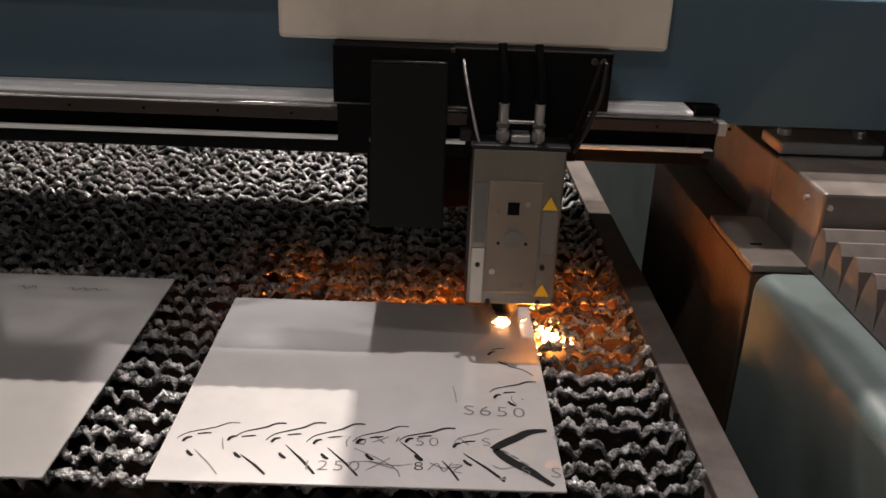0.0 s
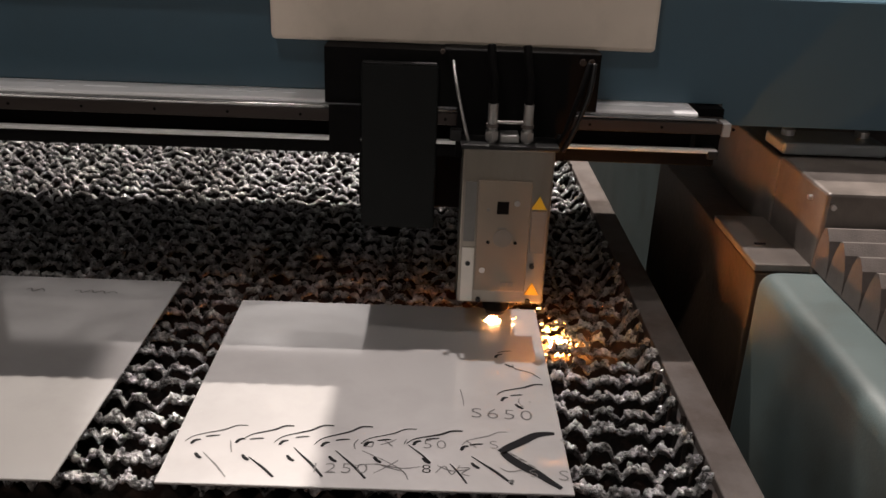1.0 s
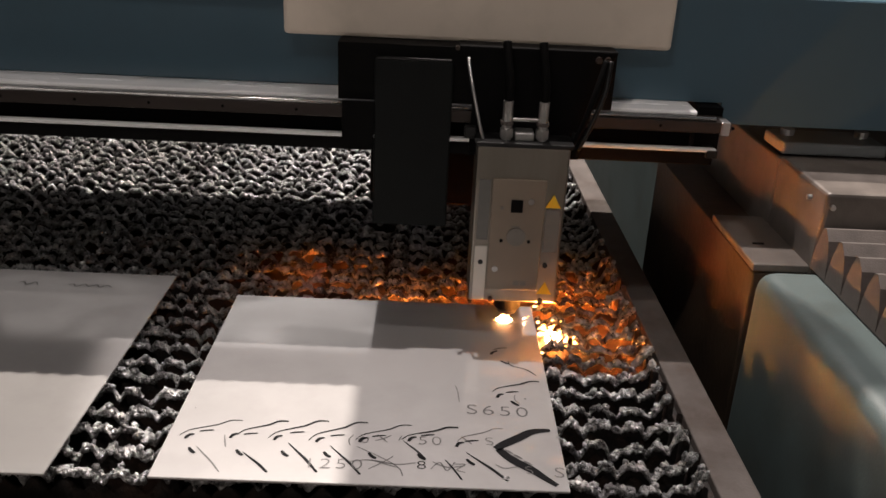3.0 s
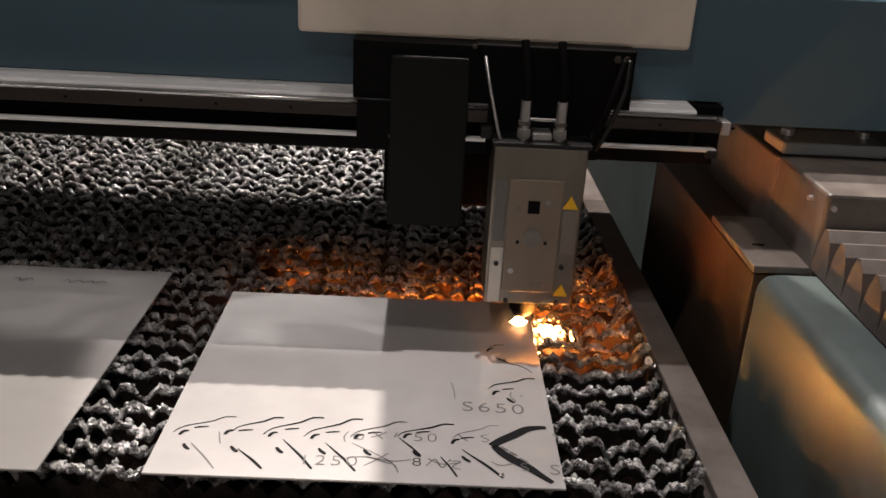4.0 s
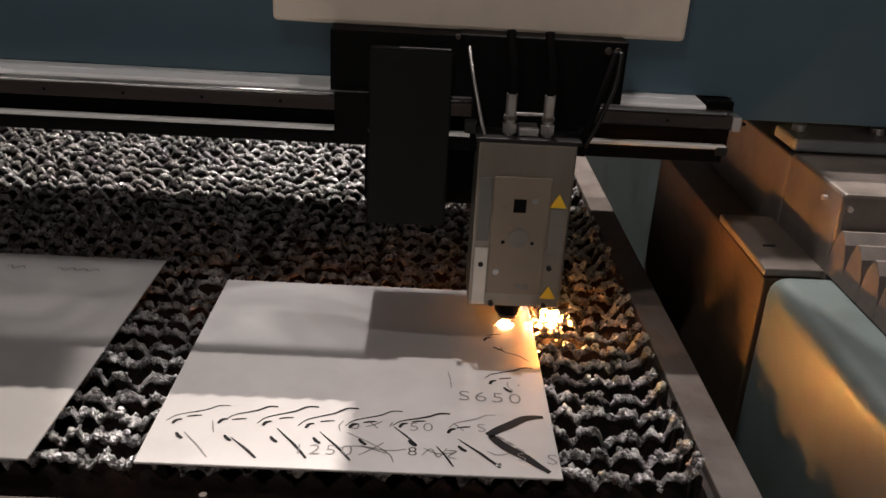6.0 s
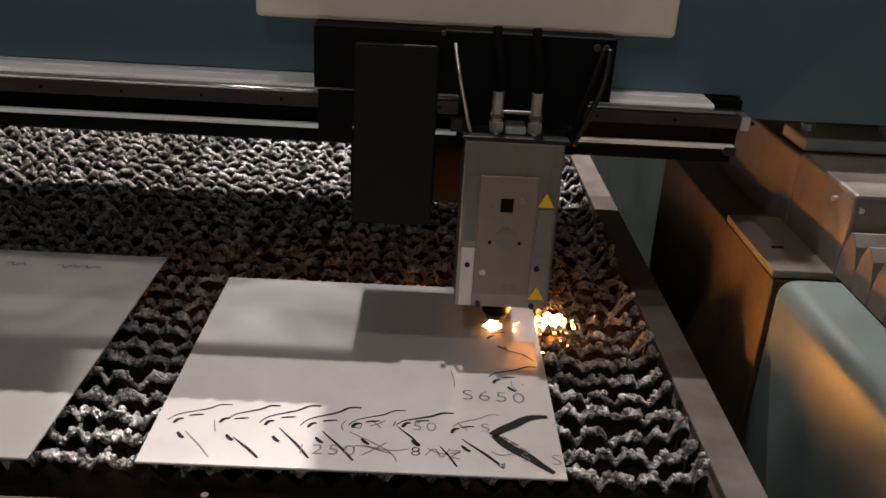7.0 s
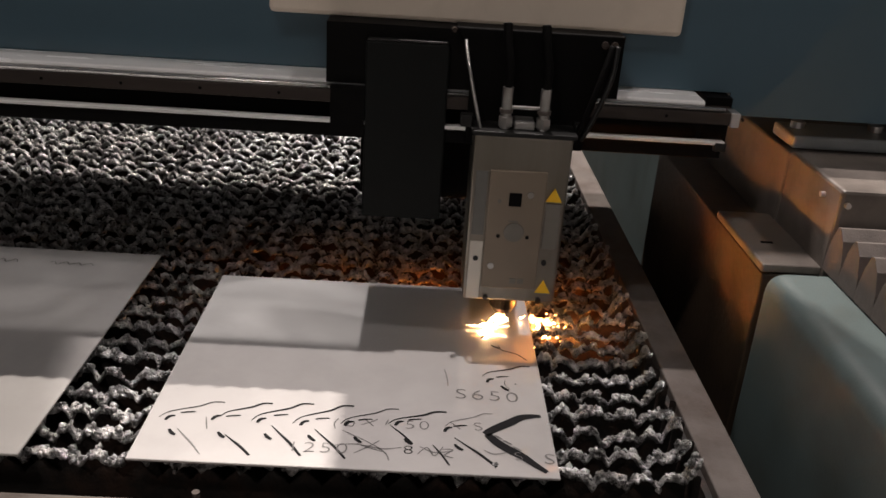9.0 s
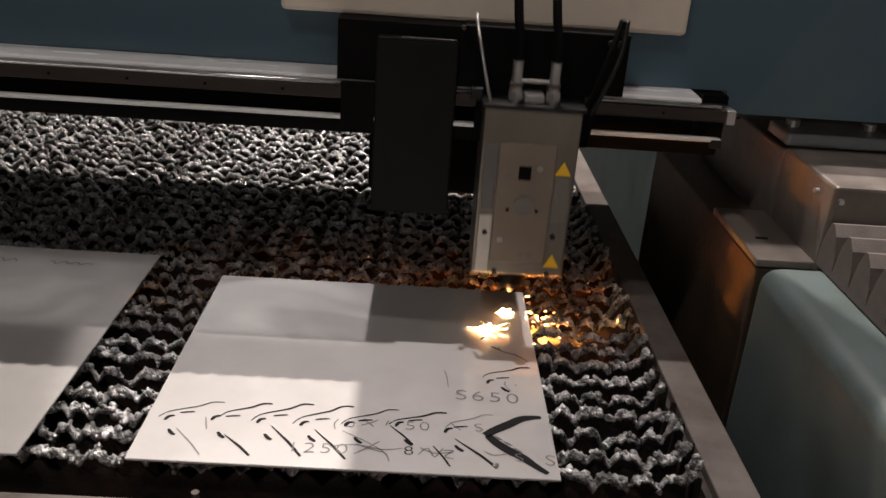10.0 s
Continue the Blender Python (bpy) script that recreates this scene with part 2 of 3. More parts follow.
structure("wall_south_left", box(-6, -4, -5.2, -5, 1.4, 3.0), PLASTER, "plain painted workshop wall")
structure("wall_south_right", box(4, 6, -5.2, -5, 1.4, 3.0), PLASTER, "plain painted workshop wall")
structure("wall_east", box(6, 6.2, -5, 8, 0, 6.2), PLASTER, "plain painted workshop wall")
structure("wall_west", box(-6.2, -6, -5, 8, 0, 6.2), PLASTER, "plain painted workshop wall")

# ---- the cutting bed ----
Z = 0.9
bed = thing("cutting_bed", "dark steel cutting bed with steel side frames", "machine bed")
part("side_rail", box(0.616, 0.662, -0.6, 2.3, 0.80, 0.895, 0.002), BARSTEEL, bed, "flat grey steel side rail")
part("front_rail", box(-1.6, 0.60, -0.14, -0.037, 0.80, 0.885, 0.003), BARSTEEL, bed, "grey steel front rail")
# dark strip that covers the rail's inner face
part("inner_wall", box(0.6075, 0.615, -0.1, 2.3, 0.3, 0.884), SLAT, bed, "dark inner wall")
part("front_wall", box(-1.6, 0.60, -0.10, -0.088, 0.3, 0.80), SLAT, bed)
part("back_wall", box(-1.6, 0.60, 2.3, 2.32, 0.3, 0.86), SLAT, bed)
part("left_wall", box(-1.62, -1.6, -0.1, 2.3, 0.3, 0.86), SLAT, bed)
part("pin", rod((0.078, -0.026, 0.80), (0.078, -0.026, 0.886), 0.004, 12), BARSTEEL, bed, "worn steel pin")
part("tray", box(-1.6, 0.66, -0.1, 2.3, 0.28, 0.30), SLAT, bed, "black catch tray")
part("base", box(-1.6, 0.66, -0.1, 2.3, 0.0, 0.26), BLACK, bed)


CRUMB = [(0, 0, -1), (0.72, -0.53, -0.45), (-0.28, -0.85, -0.45), (-0.89, 0, -0.45), (-0.28, 0.85, -0.45), (0.72, 0.53, -0.45),
         (0.28, -0.85, 0.45), (-0.72, -0.53, 0.45), (-0.72, 0.53, 0.45), (0.28, 0.85, 0.45), (0.89, 0, 0.45), (0, 0, 1)]
CRUMB_FACES = [(0, 1, 2), (1, 0, 5), (0, 2, 3), (0, 3, 4), (0, 4, 5), (1, 5, 10), (2, 1, 6), (3, 2, 7), (4, 3, 8), (5, 4, 9),
               (1, 10, 6), (2, 6, 7), (3, 7, 8), (4, 8, 9), (5, 9, 10), (6, 10, 11), (7, 6, 11), (8, 7, 11), (9, 8, 11), (10, 9, 11)]


def slag_crust(seed, x0, x1, step, seg, teeth, crumbs):
    """The knobbly crust of dross that has grown over a slat's toothed edge."""
    rnd = random.Random(seed)
    bm = bmesh.new()
    n = int((x1 - x0) / step)
    rings = []
    phase = rnd.random()
    for i in range(n + 1):
        x = x0 + (x1 - x0) * i / n
        w = noise.noise(Vector((x * 13, seed * 3.1, 0.5))) + 0.5 * noise.noise(Vector((x * 31, seed * 7.3, 1.5)))
        u = (x / teeth + phase + 0.75 * w) % 1.0
        bite = 0.5 - 0.5 * math.cos(2 * math.pi * u)
        grown = 0.5 + 0.5 * noise.noise(Vector((x * 11, seed * 9.7, 5)))
        top = 0.002 - (0.005 + 0.011 * (1 - grown)) * bite ** 3.2 + 0.0045 * noise.noise(Vector((x * 45, seed * 1.7, 2))) + 0.002 * noise.noise(Vector((x * 150, seed * 6.1, 2)))
        # raised ends, added to give the fire's light a jagged lower edge
        end = max(0.0, min(1.0, (x - x1 + 0.022) / 0.016))
        top += 0.029 * end * (0.75 + 0.5 * noise.noise(Vector((seed * 3.7, 1.1, 8))))
        thick = 0.0056 + 0.003 * end + 0.0034 * noise.noise(Vector((x * 26, seed * 2.3, 7))) + 0.003 * noise.noise(Vector((x * 90, seed * 0.7, 3)))
        deep = 0.0047 + 0.0026 * noise.noise(Vector((x * 28, seed * 5.3, 9)))
        sway = 0.008 * noise.noise(Vector((x * 19, seed * 4.1, 4))) + 0.003 * noise.noise(Vector((x * 60, seed * 8.1, 4)))
        ring = []
        for k in range(seg):
            a = 2 * math.pi * k / seg
            cy, cz = thick * math.cos(a), deep * math.sin(a)
            spot = Vector((x, cy + seed * 0.37, cz))
            lump = 1 + 0.75 * noise.noise(spot * 135) + 0.55 * noise.noise(spot * 330)
            ring.append(bm.verts.new((x + 0.0012 * noise.noise(spot * 260), sway + cy * lump, top - deep + cz * lump)))
        rings.append(ring)
    for q, w in zip(rings, rings[1:]):
        for k in range(seg):
            bm.faces.new((q[k], w[k], w[(k + 1) % seg], q[(k + 1) % seg]))
    bm.faces.new(rings[0]), bm.faces.new(rings[-1][::-1])
    # crumbs of dross stuck to the crest and its flanks
    for i in range(int((x1 - x0) * crumbs)):
        ring = rings[rnd.randrange(len(rings))]
        at = ring[rnd.choice((0, 1, 2, 3, 3, 4, 5, 6)) * seg // 12 % seg].co
        r = rnd.uniform(0.0018, 0.0060)
        turn = Euler((rnd.random() * 6, rnd.random() * 6, rnd.random() * 6)).to_matrix()
        vs = [bm.verts.new(at + turn @ Vector((x * r * rnd.uniform(0.6, 1.5), y * r * rnd.uniform(0.6, 1.2), z * r * rnd.uniform(0.5, 1.2)))) for x, y, z in CRUMB]
        for a, b, c in CRUMB_FACES:
            bm.faces.new((vs[a], vs[b], vs[c]))
    return bm


def blade(x0, x1, teeth, post):
    bm = bmesh.new()
    n = int((x1 - x0) / teeth)
    for y in (-0.0015, 0.0015):
        pts = []
        for i in range(n):
            pts += [(x0 + i * teeth, -0.03), (x0 + (i + 0.5) * teeth, -0.012)]
        vs = [bm.verts.new((x, y, z)) for x, z in pts + [(x1 - 0.004, -0.03), (x1 - 0.004, post), (x1 + 0.003, post - 0.002), (x1 + 0.004, -0.03), (x1, -0.16), (x0, -0.16)]]
        bm.faces.new(vs if y < 0 else vs[::-1])
    return bm


PITCH = 0.0392
for i in range(52):
    y = 0.021 + i * PITCH
    slat = thing("support_slat", "burnt steel support slat crusted with grey slag", "support slat", "slats of the cutting bed", (0, y, Z - 0.0065))
    near = y < 0.75
    part("blade", blade(-1.58 if y > 0.5 else -0.5, 0.602, 0.035, 0.014 + 0.030 * noise.noise(Vector((i * 1.7, 3.3, 0.5)))), SLAT, slat)
    part("slag_crust", slag_crust(i + 1, -1.58 if y > 0.5 else -0.5, 0.6, 0.0021 if near else 0.0034, 14 if near else 9, 0.036, 230 if near else 130), SLAG, slat, "lumpy grey slag crust", smooth=True)

# ---- the sheets ----
sheet = tagged(part("steel_sheet", box(0, 0.45, 0, 0.4385, Z, Z + 0.003, 0.0006, 1), SHEET), "square bright steel sheet with marker scribbles, being cut", "metal sheet")
sheet2 = tagged(part("steel_sheet", box(-0.62, -0.108, -0.002, 0.497, Z, Z + 0.003, 0.0006, 1), SHEET), "bright steel sheet lying on the slats", "metal sheet")

def stroke(points, w0, w1):
    """A pen stroke: a flat ribbon that swells from w0 to w1 and tapers off."""
    ps = [Vector((x, y, 0)) for x, y in points]
    line = []
    for i in range(len(ps) - 1):
        p0, p1, p2, p3 = ps[max(i - 1, 0)], ps[i], ps[i + 1], ps[min(i + 2, len(ps) - 1)]
        for k in range(6):
            u = k / 6
            line.append(0.5 * (2 * p1 + (p2 - p0) * u + (2 * p0 - 5 * p1 + 4 * p2 - p3) * u * u + (3 * p1 - p0 - 3 * p2 + p3) * u ** 3))
    line.append(ps[-1])
    bm = bmesh.new()
    rows = []
    for i, p in enumerate(line):
        d = (line[min(i + 1, len(line) - 1)] - line[max(i - 1, 0)]).normalized()
        side = Vector((-d.y, d.x, 0))
        u = i / (len(line) - 1)
        w = (w0 + (w1 - w0) * u) * (0.55 + 0.45 * math.sin(math.pi * min(1, max(0, u * 0.9 + 0.08)))) * 0.75
        rows.append([bm.verts.new(p + side * w + Vector((0, 0, Z + 0.0034))), bm.verts.new(p - side * w + Vector((0, 0, Z + 0.0034)))])
    for a, b in zip(rows, rows[1:]):
        bm.faces.new((a[0], a[1], b[1], b[0]))
    bmesh.ops.recalc_face_normals(bm, faces=bm.faces[:])
    return bm


def lift(bm):
    """Lays a stroke over another one."""
    bmesh.ops.translate(bm, vec=(0, 0, 0.0003), verts=bm.verts[:])
    return bm


def mark(long, dab, dash=None, dab2=None, tail=None, bold=1.0):
    """One marker mark: a long stroke that swells towards its end, a comma, a dash, a second dab and a tail that runs down."""
    (ax, ay), (bx, by) = long
    part("pen_stroke", stroke([(ax, ay), (ax + 0.14 * (bx - ax), ay + 0.34 * (by - ay)), (ax + 0.48 * (bx - ax), ay + 0.62 * (by - ay)), (ax + 0.62 * (bx - ax), ay + 0.74 * (by - ay)), (ax + 0.80 * (bx - ax), by - 0.0005), (bx, by)], 0.0010, 0.0028 * bold), INK if bold > 0.55 else FAINT, sheet)
    x, y = dab
    part("pen_stroke", stroke([(x + 0.007, y + 0.006), (x + 0.001, y + 0.004), (x - 0.002, y - 0.003)], 0.0022, 0.0036), INK, sheet)
    if dash:
        part("pen_stroke", stroke([(dash[0] - 0.008, dash[1] - 0.002), (dash[0], dash[1]), (dash[0] + 0.008, dash[1] + 0.001)], 0.0018, 0.0018), INK, sheet)
    if dab2:
        x, y = dab2
        part("pen_stroke", stroke([(x - 0.004, y + 0.006), (x, y), (x + 0.005, y - 0.004)], 0.0026, 0.0034), INK, sheet)
    if tail:
        (ax, ay), (bx, by), heavy = tail
        part("pen_stroke", stroke([(ax, ay), (ax + 0.32 * (bx - ax), ay + 0.30 * (by - ay)), (ax + 0.62 * (bx - ax), ay + 0.58 * (by - ay)), (bx, by)], 0.0010, 0.0032 * heavy), INK if heavy > 0.5 else FAINT, sheet)


mark(((0.013, 0.074), (0.078, 0.108)), (0.023, 0.072), (0.042, 0.086), (0.034, 0.047), ((0.038, 0.055), (0.073, 0.012), 0.45), 0.56)
mark(((0.078, 0.080), (0.132, 0.110)), (0.073, 0.076), (0.093, 0.083), (0.087, 0.046), ((0.091, 0.048), (0.124, 0.014), 1.0))
mark(((0.114, 0.076), (0.179, 0.113)), (0.123, 0.075), (0.145, 0.089), (0.137, 0.047), ((0.138, 0.068), (0.177, 0.017), 1.0))
mark(((0.160, 0.074), (0.225, 0.113)), (0.171, 0.074), (0.192, 0.086), (0.184, 0.048), ((0.186, 0.065), (0.224, 0.016), 0.9))
mark(((0.213, 0.078), (0.277, 0.111)), (0.220, 0.077), (0.240, 0.088), (0.234, 0.049), ((0.216, 0.066), (0.262, 0.034), 0.3), 0.6)
mark(((0.266, 0.082), (0.332, 0.110)), (0.276, 0.082), (0.296, 0.093), (0.289, 0.050), ((0.268, 0.080), (0.294, 0.048), 0.7), 1.1)
mark(((0.330, 0.082), (0.385, 0.111)), (0.331, 0.075), (0.347, 0.085), (0.344, 0.044), ((0.340, 0.062), (0.384, 0.014), 1.1), 0.4)
mark(((0.377, 0.192), (0.439, 0.220)), (0.384, 0.181), (0.402, 0.193), (0.403, 0.166), None, 1.0)
part("pen_stroke", stroke([(0.316, 0.047), (0.326, 0.030), (0.334, 0.013)], 0.0011, 0.0022), INK, sheet)
part("pen_stroke", stroke([(0.255, 0.040), (0.266, 0.028), (0.270, 0.016)], 0.0010, 0.0012), FAINT, sheet)
# the topmost mark, half under the cut
part("pen_stroke", stroke([(0.390, 0.297), (0.383, 0.293), (0.380, 0.286)], 0.0022, 0.0034), INK, sheet)
part("pen_stroke", stroke([(0.384, 0.300), (0.394, 0.305), (0.404, 0.306)], 0.0012, 0.0016), INK, sheet)
part("pen_stroke", stroke([(0.392, 0.270), (0.398, 0.265), (0.403, 0.262)], 0.0022, 0.0026), INK, sheet)
part("pen_stroke", stroke([(0.402, 0.270), (0.406, 0.258), (0.424, 0.250), (0.437, 0.235)], 0.0009, 0.0014), INK, sheet)
part("pen_stroke", stroke([(0.405, 0.186), (0.404, 0.175), (0.410, 0.164)], 0.0009, 0.0010), FAINT, sheet)
part("pen_stroke", stroke([(0.330, 0.203), (0.333, 0.184), (0.334, 0.165)], 0.0009, 0.0010), FAINT, sheet)
# the arrow, two broad wedges with pale misses where the marker skipped
part("pen_stroke", stroke([(0.374, 0.071), (0.386, 0.082), (0.402, 0.094), (0.417, 0.106), (0.430, 0.110), (0.441, 0.111)], 0.0095, 0.0062), INK, sheet, "bold black marker arrow")
part("pen_stroke", stroke([(0.377, 0.071), (0.386, 0.058), (0.398, 0.046), (0.413, 0.034), (0.424, 0.022), (0.437, 0.009)], 0.0090, 0.0068), INK, sheet, "bold black marker arrow")
for x, y in ((0.388, 0.066), (0.398, 0.057), (0.408, 0.046)):
    part("bare_patch", lift(stroke([(x - 0.004, y + 0.004), (x, y + 0.001), (x + 0.005, y - 0.003)], 0.0020, 0.0016)), FAINT, sheet)


def pen_word(word, x, y, size, material, turn=0):
    cu = bpy.data.curves.new("lettering", "FONT")
    cu.body, cu.size, cu.offset, cu.space_character = word, size, -0.0004, 1.2
    tmp = bpy.data.objects.new("lettering", cu)
    scene.collection.objects.link(tmp)
    me = bpy.data.meshes.new_from_object(tmp.evaluated_get(bpy.context.evaluated_depsgraph_get()))
    bpy.data.objects.remove(tmp)
    me.materials.append(material)
    ob = new("lettering", me)
    ob.parent = sheet
    ob.matrix_basis = pose(x, y, Z + 0.0035, 0, 0, turn) @ Matrix.Diagonal((1.15, 1, 1, 1))
    return ob


pen_word("S650", 0.341, 0.140, 0.030, FAINT, -2)
# fainter figures written across the marks
pen_word("1250", 0.160, 0.024, 0.025, FAINT, 1)
pen_word("8", 0.284, 0.029, 0.021, INK, 2)
pen_word("50", 0.284, 0.074, 0.023, FAINT, 1)
pen_word("S", 0.362, 0.077, 0.022, FAINT, 4)
pen_word("S", 0.404, 0.027, 0.020, FAINT, 4)
pen_word("S", 0.434, 0.024, 0.026, FAINT, -8)
rnd = random.Random(5)
for points in (((0.232, 0.026), (0.246, 0.038), (0.258, 0.050)), ((0.234, 0.043), (0.247, 0.037), (0.262, 0.031)), ((0.206, 0.037), (0.232, 0.042), (0.262, 0.036), (0.283, 0.040)),
               ((0.300, 0.030), (0.310, 0.042), (0.318, 0.028), (0.327, 0.044)), ((0.302, 0.043), (0.318, 0.034), (0.338, 0.038)), ((0.326, 0.040), (0.338, 0.040), (0.329, 0.030), (0.338, 0.026)),
               ((0.210, 0.088), (0.206, 0.078), (0.208, 0.068)), ((0.222, 0.086), (0.217, 0.078), (0.226, 0.074), (0.228, 0.084)), ((0.238, 0.090), (0.250, 0.076)), ((0.236, 0.078), (0.247, 0.084), (0.254, 0.090)),
               ((0.266, 0.090), (0.263, 0.080)), ((0.372, 0.042), (0.382, 0.036), (0.397, 0.040)), ((0.335, 0.092), (0.347, 0.078)), ((0.064, 0.078), (0.067, 0.066), (0.070, 0.056))):
    part("pen_stroke", stroke(points, 0.0010, 0.0013), FAINT, sheet)
for x0, n in ((-0.335, 6), (-0.26, 12)):
    part("pen_stroke", stroke([(x0 + 0.006 * k, 0.449 + 0.006 * math.sin(k * 2.1) * (0.6 + 0.4 * rnd.random())) for k in range(n)], 0.0012, 0.0014), FAINT, sheet2)

# ---- the gantry, which travels to and fro ----
gantry = thing("gantry", "blue-grey gantry bridge with steel guide rails and side beam", "machine gantry")
part("bridge", box(-2.0, 1.6, 0.47, 0.80, 1.2225, 1.374, 0.003), BLUE, gantry, "dark blue-grey painted bridge beam")
# unseen extension that widens the bridge's shadow on the far slats
part("back_shade", box(-2.0, 1.6, 0.802, 1.02, 1.325, 1.370, 0.006), BLUE, gantry)
nose = [(0.4695, 1.2155), (0.4695, 1.2235), (0.416, 1.2225), (0.4125, 1.2210), (0.4115, 1.2185), (0.4140, 1.2155)]
part("rail_ledge", prism(nose, "x", -2.0, 0.650), LEDGE, gantry, "bright steel ledge")
part("ledge_strip", rod((-2.0, 0.4075, 1.2140), (0.676, 0.4075, 1.2140), 0.0028, 16), POLISHED, gantry, "polished thin steel strip", smooth=True)
upper_rail = part("upper_rail", box(-2.0, 0.694, 0.404, 0.444, 1.1945, 1.2110, 0.0015), WORN, gantry, "worn steel guide rail")
for n in range(27):
    part("rail_screw", rod((-1.9 + n * 0.1, 0.4030, 1.203), (-1.9 + n * 0.1, 0.4055, 1.203), 0.0022, 10), BLACK, upper_rail)
part("rail_stop", box(0.684, 0.696, 0.4015, 0.43, 1.1925, 1.2115, 0.0015), STEEL, gantry, "small steel rail stop")
part("rail_stop", box(0.668, 0.684, 0.399, 0.43, 1.160, 1.172, 0.002), DULL, gantry)
part("rail_bed", box(-2.0, 0.655, 0.4445, 0.466, 1.14, 1.214), BLACK, gantry, "black rail bed")
part("lower_rail", box(-2.0, 0.680, 0.405, 0.44, 1.149, 1.166, 0.002), BLACK, gantry, "dark steel lower rail")
part("rail_edge", box(-2.0, 0.682, 0.400, 0.412, 1.1680, 1.1735, 0.0018, 2), BRIGHT, gantry, "bright rail edge")
part("leg_plate", box(0.7323, 0.8052, 0.3149, 0.8679, 0.5772, 1.0261, 0.0023), DARKMETAL, gantry, "dark brown side plate")
top_plate = part("top_plate", box(0.73, 0.8075, 0.3149, 0.5069, 1.0285, 1.04, 0.0023), COVERSTEEL, gantry, "flat grey steel cover plate")
part("slot", box(0.7531, 0.7693, 0.3866, 0.3912, 1.0394, 1.0414), BLACK, top_plate)
part("side_beam", box(0.7277, 0.8804, -0.9254, 0.3068, 0.5772, 1.04, 0.0255, 5), GREEN, gantry, "pale green painted side beam", smooth=True)
cover = part("drive_cover", box(0.8058, 1.2853, 0.3091, 0.4803, 0.988, 1.1465, 0.0046), COVERSTEEL, gantry, "grey sheet metal drive cover")
part("back_cover", box(0.8058, 1.2853, 0.4826, 0.8332, 0.988, 1.1418, 0.0035), COVERSTEEL, gantry)
part("end_panel", prism([(0.300, 1.2245), (0.700, 1.2245), (0.700, 1.194), (1.6, 1.194), (1.6, 1.372), (0.300, 1.372)], "y", 0.4655, 0.4695), BLUE, gantry, "dark blue-grey painted end panel")
cap = part("cap_plate", box(0.8133, 0.9729, 0.4977, 0.5787, 1.143, 1.1627, 0.0046), CAPGREY, gantry, "bolted light metal cap plate")
for x in (0.8364, 0.9521):
    part("bolt", rod((x, 0.5463, 1.1627), (x, 0.5463, 1.1719), 0.0104, 12), STEEL, cap)
part("screw", rod((0.8144, 0.3033, 1.128), (0.8144, 0.3102, 1.128), 0.0037, 10), STEEL, cover)
part("screw", rod((0.7971, 0.3473, 1.128), (0.8029, 0.3473, 1.128), 0.0037, 10), STEEL, cover)
part("end_block", box(0.662, 0.697, 0.4445, 0.60, 1.160, 1.2215), BLACK, gantry, "black end block")
# an unseen pleated cover along the bridge's top, set to cast a scalloped shadow edge
prof = []
for i in range(500):
    prof.append((-2.0 + i * 0.0045, 1.4370 + 0.0105 * abs(math.cos(math.pi * i * 0.0045 / 0.0245)) ** 0.7))
bmw = prism(prof + [(0.2455, 1.380), (-2.0, 1.380)], "y", 0.4415, 0.4470)
part("way_cover", bmw, RUBBER, gantry, "unseen pleated cover that casts a scalloped shadow")
# unseen plate that blocks light leaking in behind the pleated cover
part("leak_stop", box(-2.0, 0.2455, 0.4415, 0.520, 1.3745, 1.3800), BLUE, gantry)
structure("machine_side", box(0.8341, 0.8804, 0.9258, 2.8927, 0.207, 1.0632, 0.0046), GREEN, "pale green painted machine side panel")

# ---- the pleated bellows on the side beam: its folds close up as the gantry comes forward ----
bellows = thing("bellows", "grey-brown pleated bellows lying on the side beam", "bellows")
part("end_plate", box(0.8052, 1.2853, -0.4279, -0.4187, 1.0412, 1.121, 0.0023), BARSTEEL, bellows)
PLEAT = 0.0469
pleats = []
bm = prism([(-0.0243, 1.0423), (-0.0208, 1.069), (-0.0116, 1.0932), (0., 1.106), (0.0069, 1.1048), (0.015, 1.0863), (0.0208, 1.0609), (0.0226, 1.0423)], "x", 0.8029, 1.2853)
first = part("fold", bm, RUBBER, bellows)
for i in range(15):
    f = first if i == 0 else first.copy()
    if i:
        scene.collection.objects.link(f)
    pleats.append((f, 0.2848 - i * PLEAT, (15 - i) / 15.0))

# ---- the carriage, which travels along the bridge ----
carriage = thing("cutting_carriage", "cream-covered carriage with a black cable trunk", "machine carriage")
hood = part("hood", box(0.078, 0.612, 0.448, 0.86, 1.296, 1.440, 0.006), CREAM, carriage, "cream painted sheet metal hood")
trunk = part("trunk", box(0.2065, 0.3122, 0.399, 0.462, 1.0415, 1.277, 0.003), CHAR, carriage, "charcoal rectangular trunk")
part("trunk_lid", box(0.209, 0.309, 0.399, 0.460, 1.277, 1.280, 0.001), DULL, trunk)
part("slider", box(0.157, 0.530, 0.406, 0.468, 1.220, 1.296), BLACK, carriage, "black slider block")
part("mount", prism([(0.318, 1.300), (0.530, 1.300), (0.522, 1.278), (0.500, 1.228), (0.492, 1.150), (0.338, 1.150), (0.340, 1.262)], "y", 0.398, 0.440, 0.002), BLACK, carriage, "black tapered mounting plate")
part("rear_body", box(0.197, 0.466, 0.480, 0.765, 1.045, 1.232, 0.004), BLACK, carriage, "black carriage body under the bridge")
# unseen block, added to keep the rear lamp off the sheet's right part
part("shade_block", box(0.203, 0.56, 0.78, 0.855, 1.440, 2.50, 0.004), CHAR, carriage, "unseen dark block above the hood that shades the sheet")
part("slider_foot", box(0.163, 0.2065, 0.3985, 0.4025, 1.153, 1.219), BLACK, carriage)
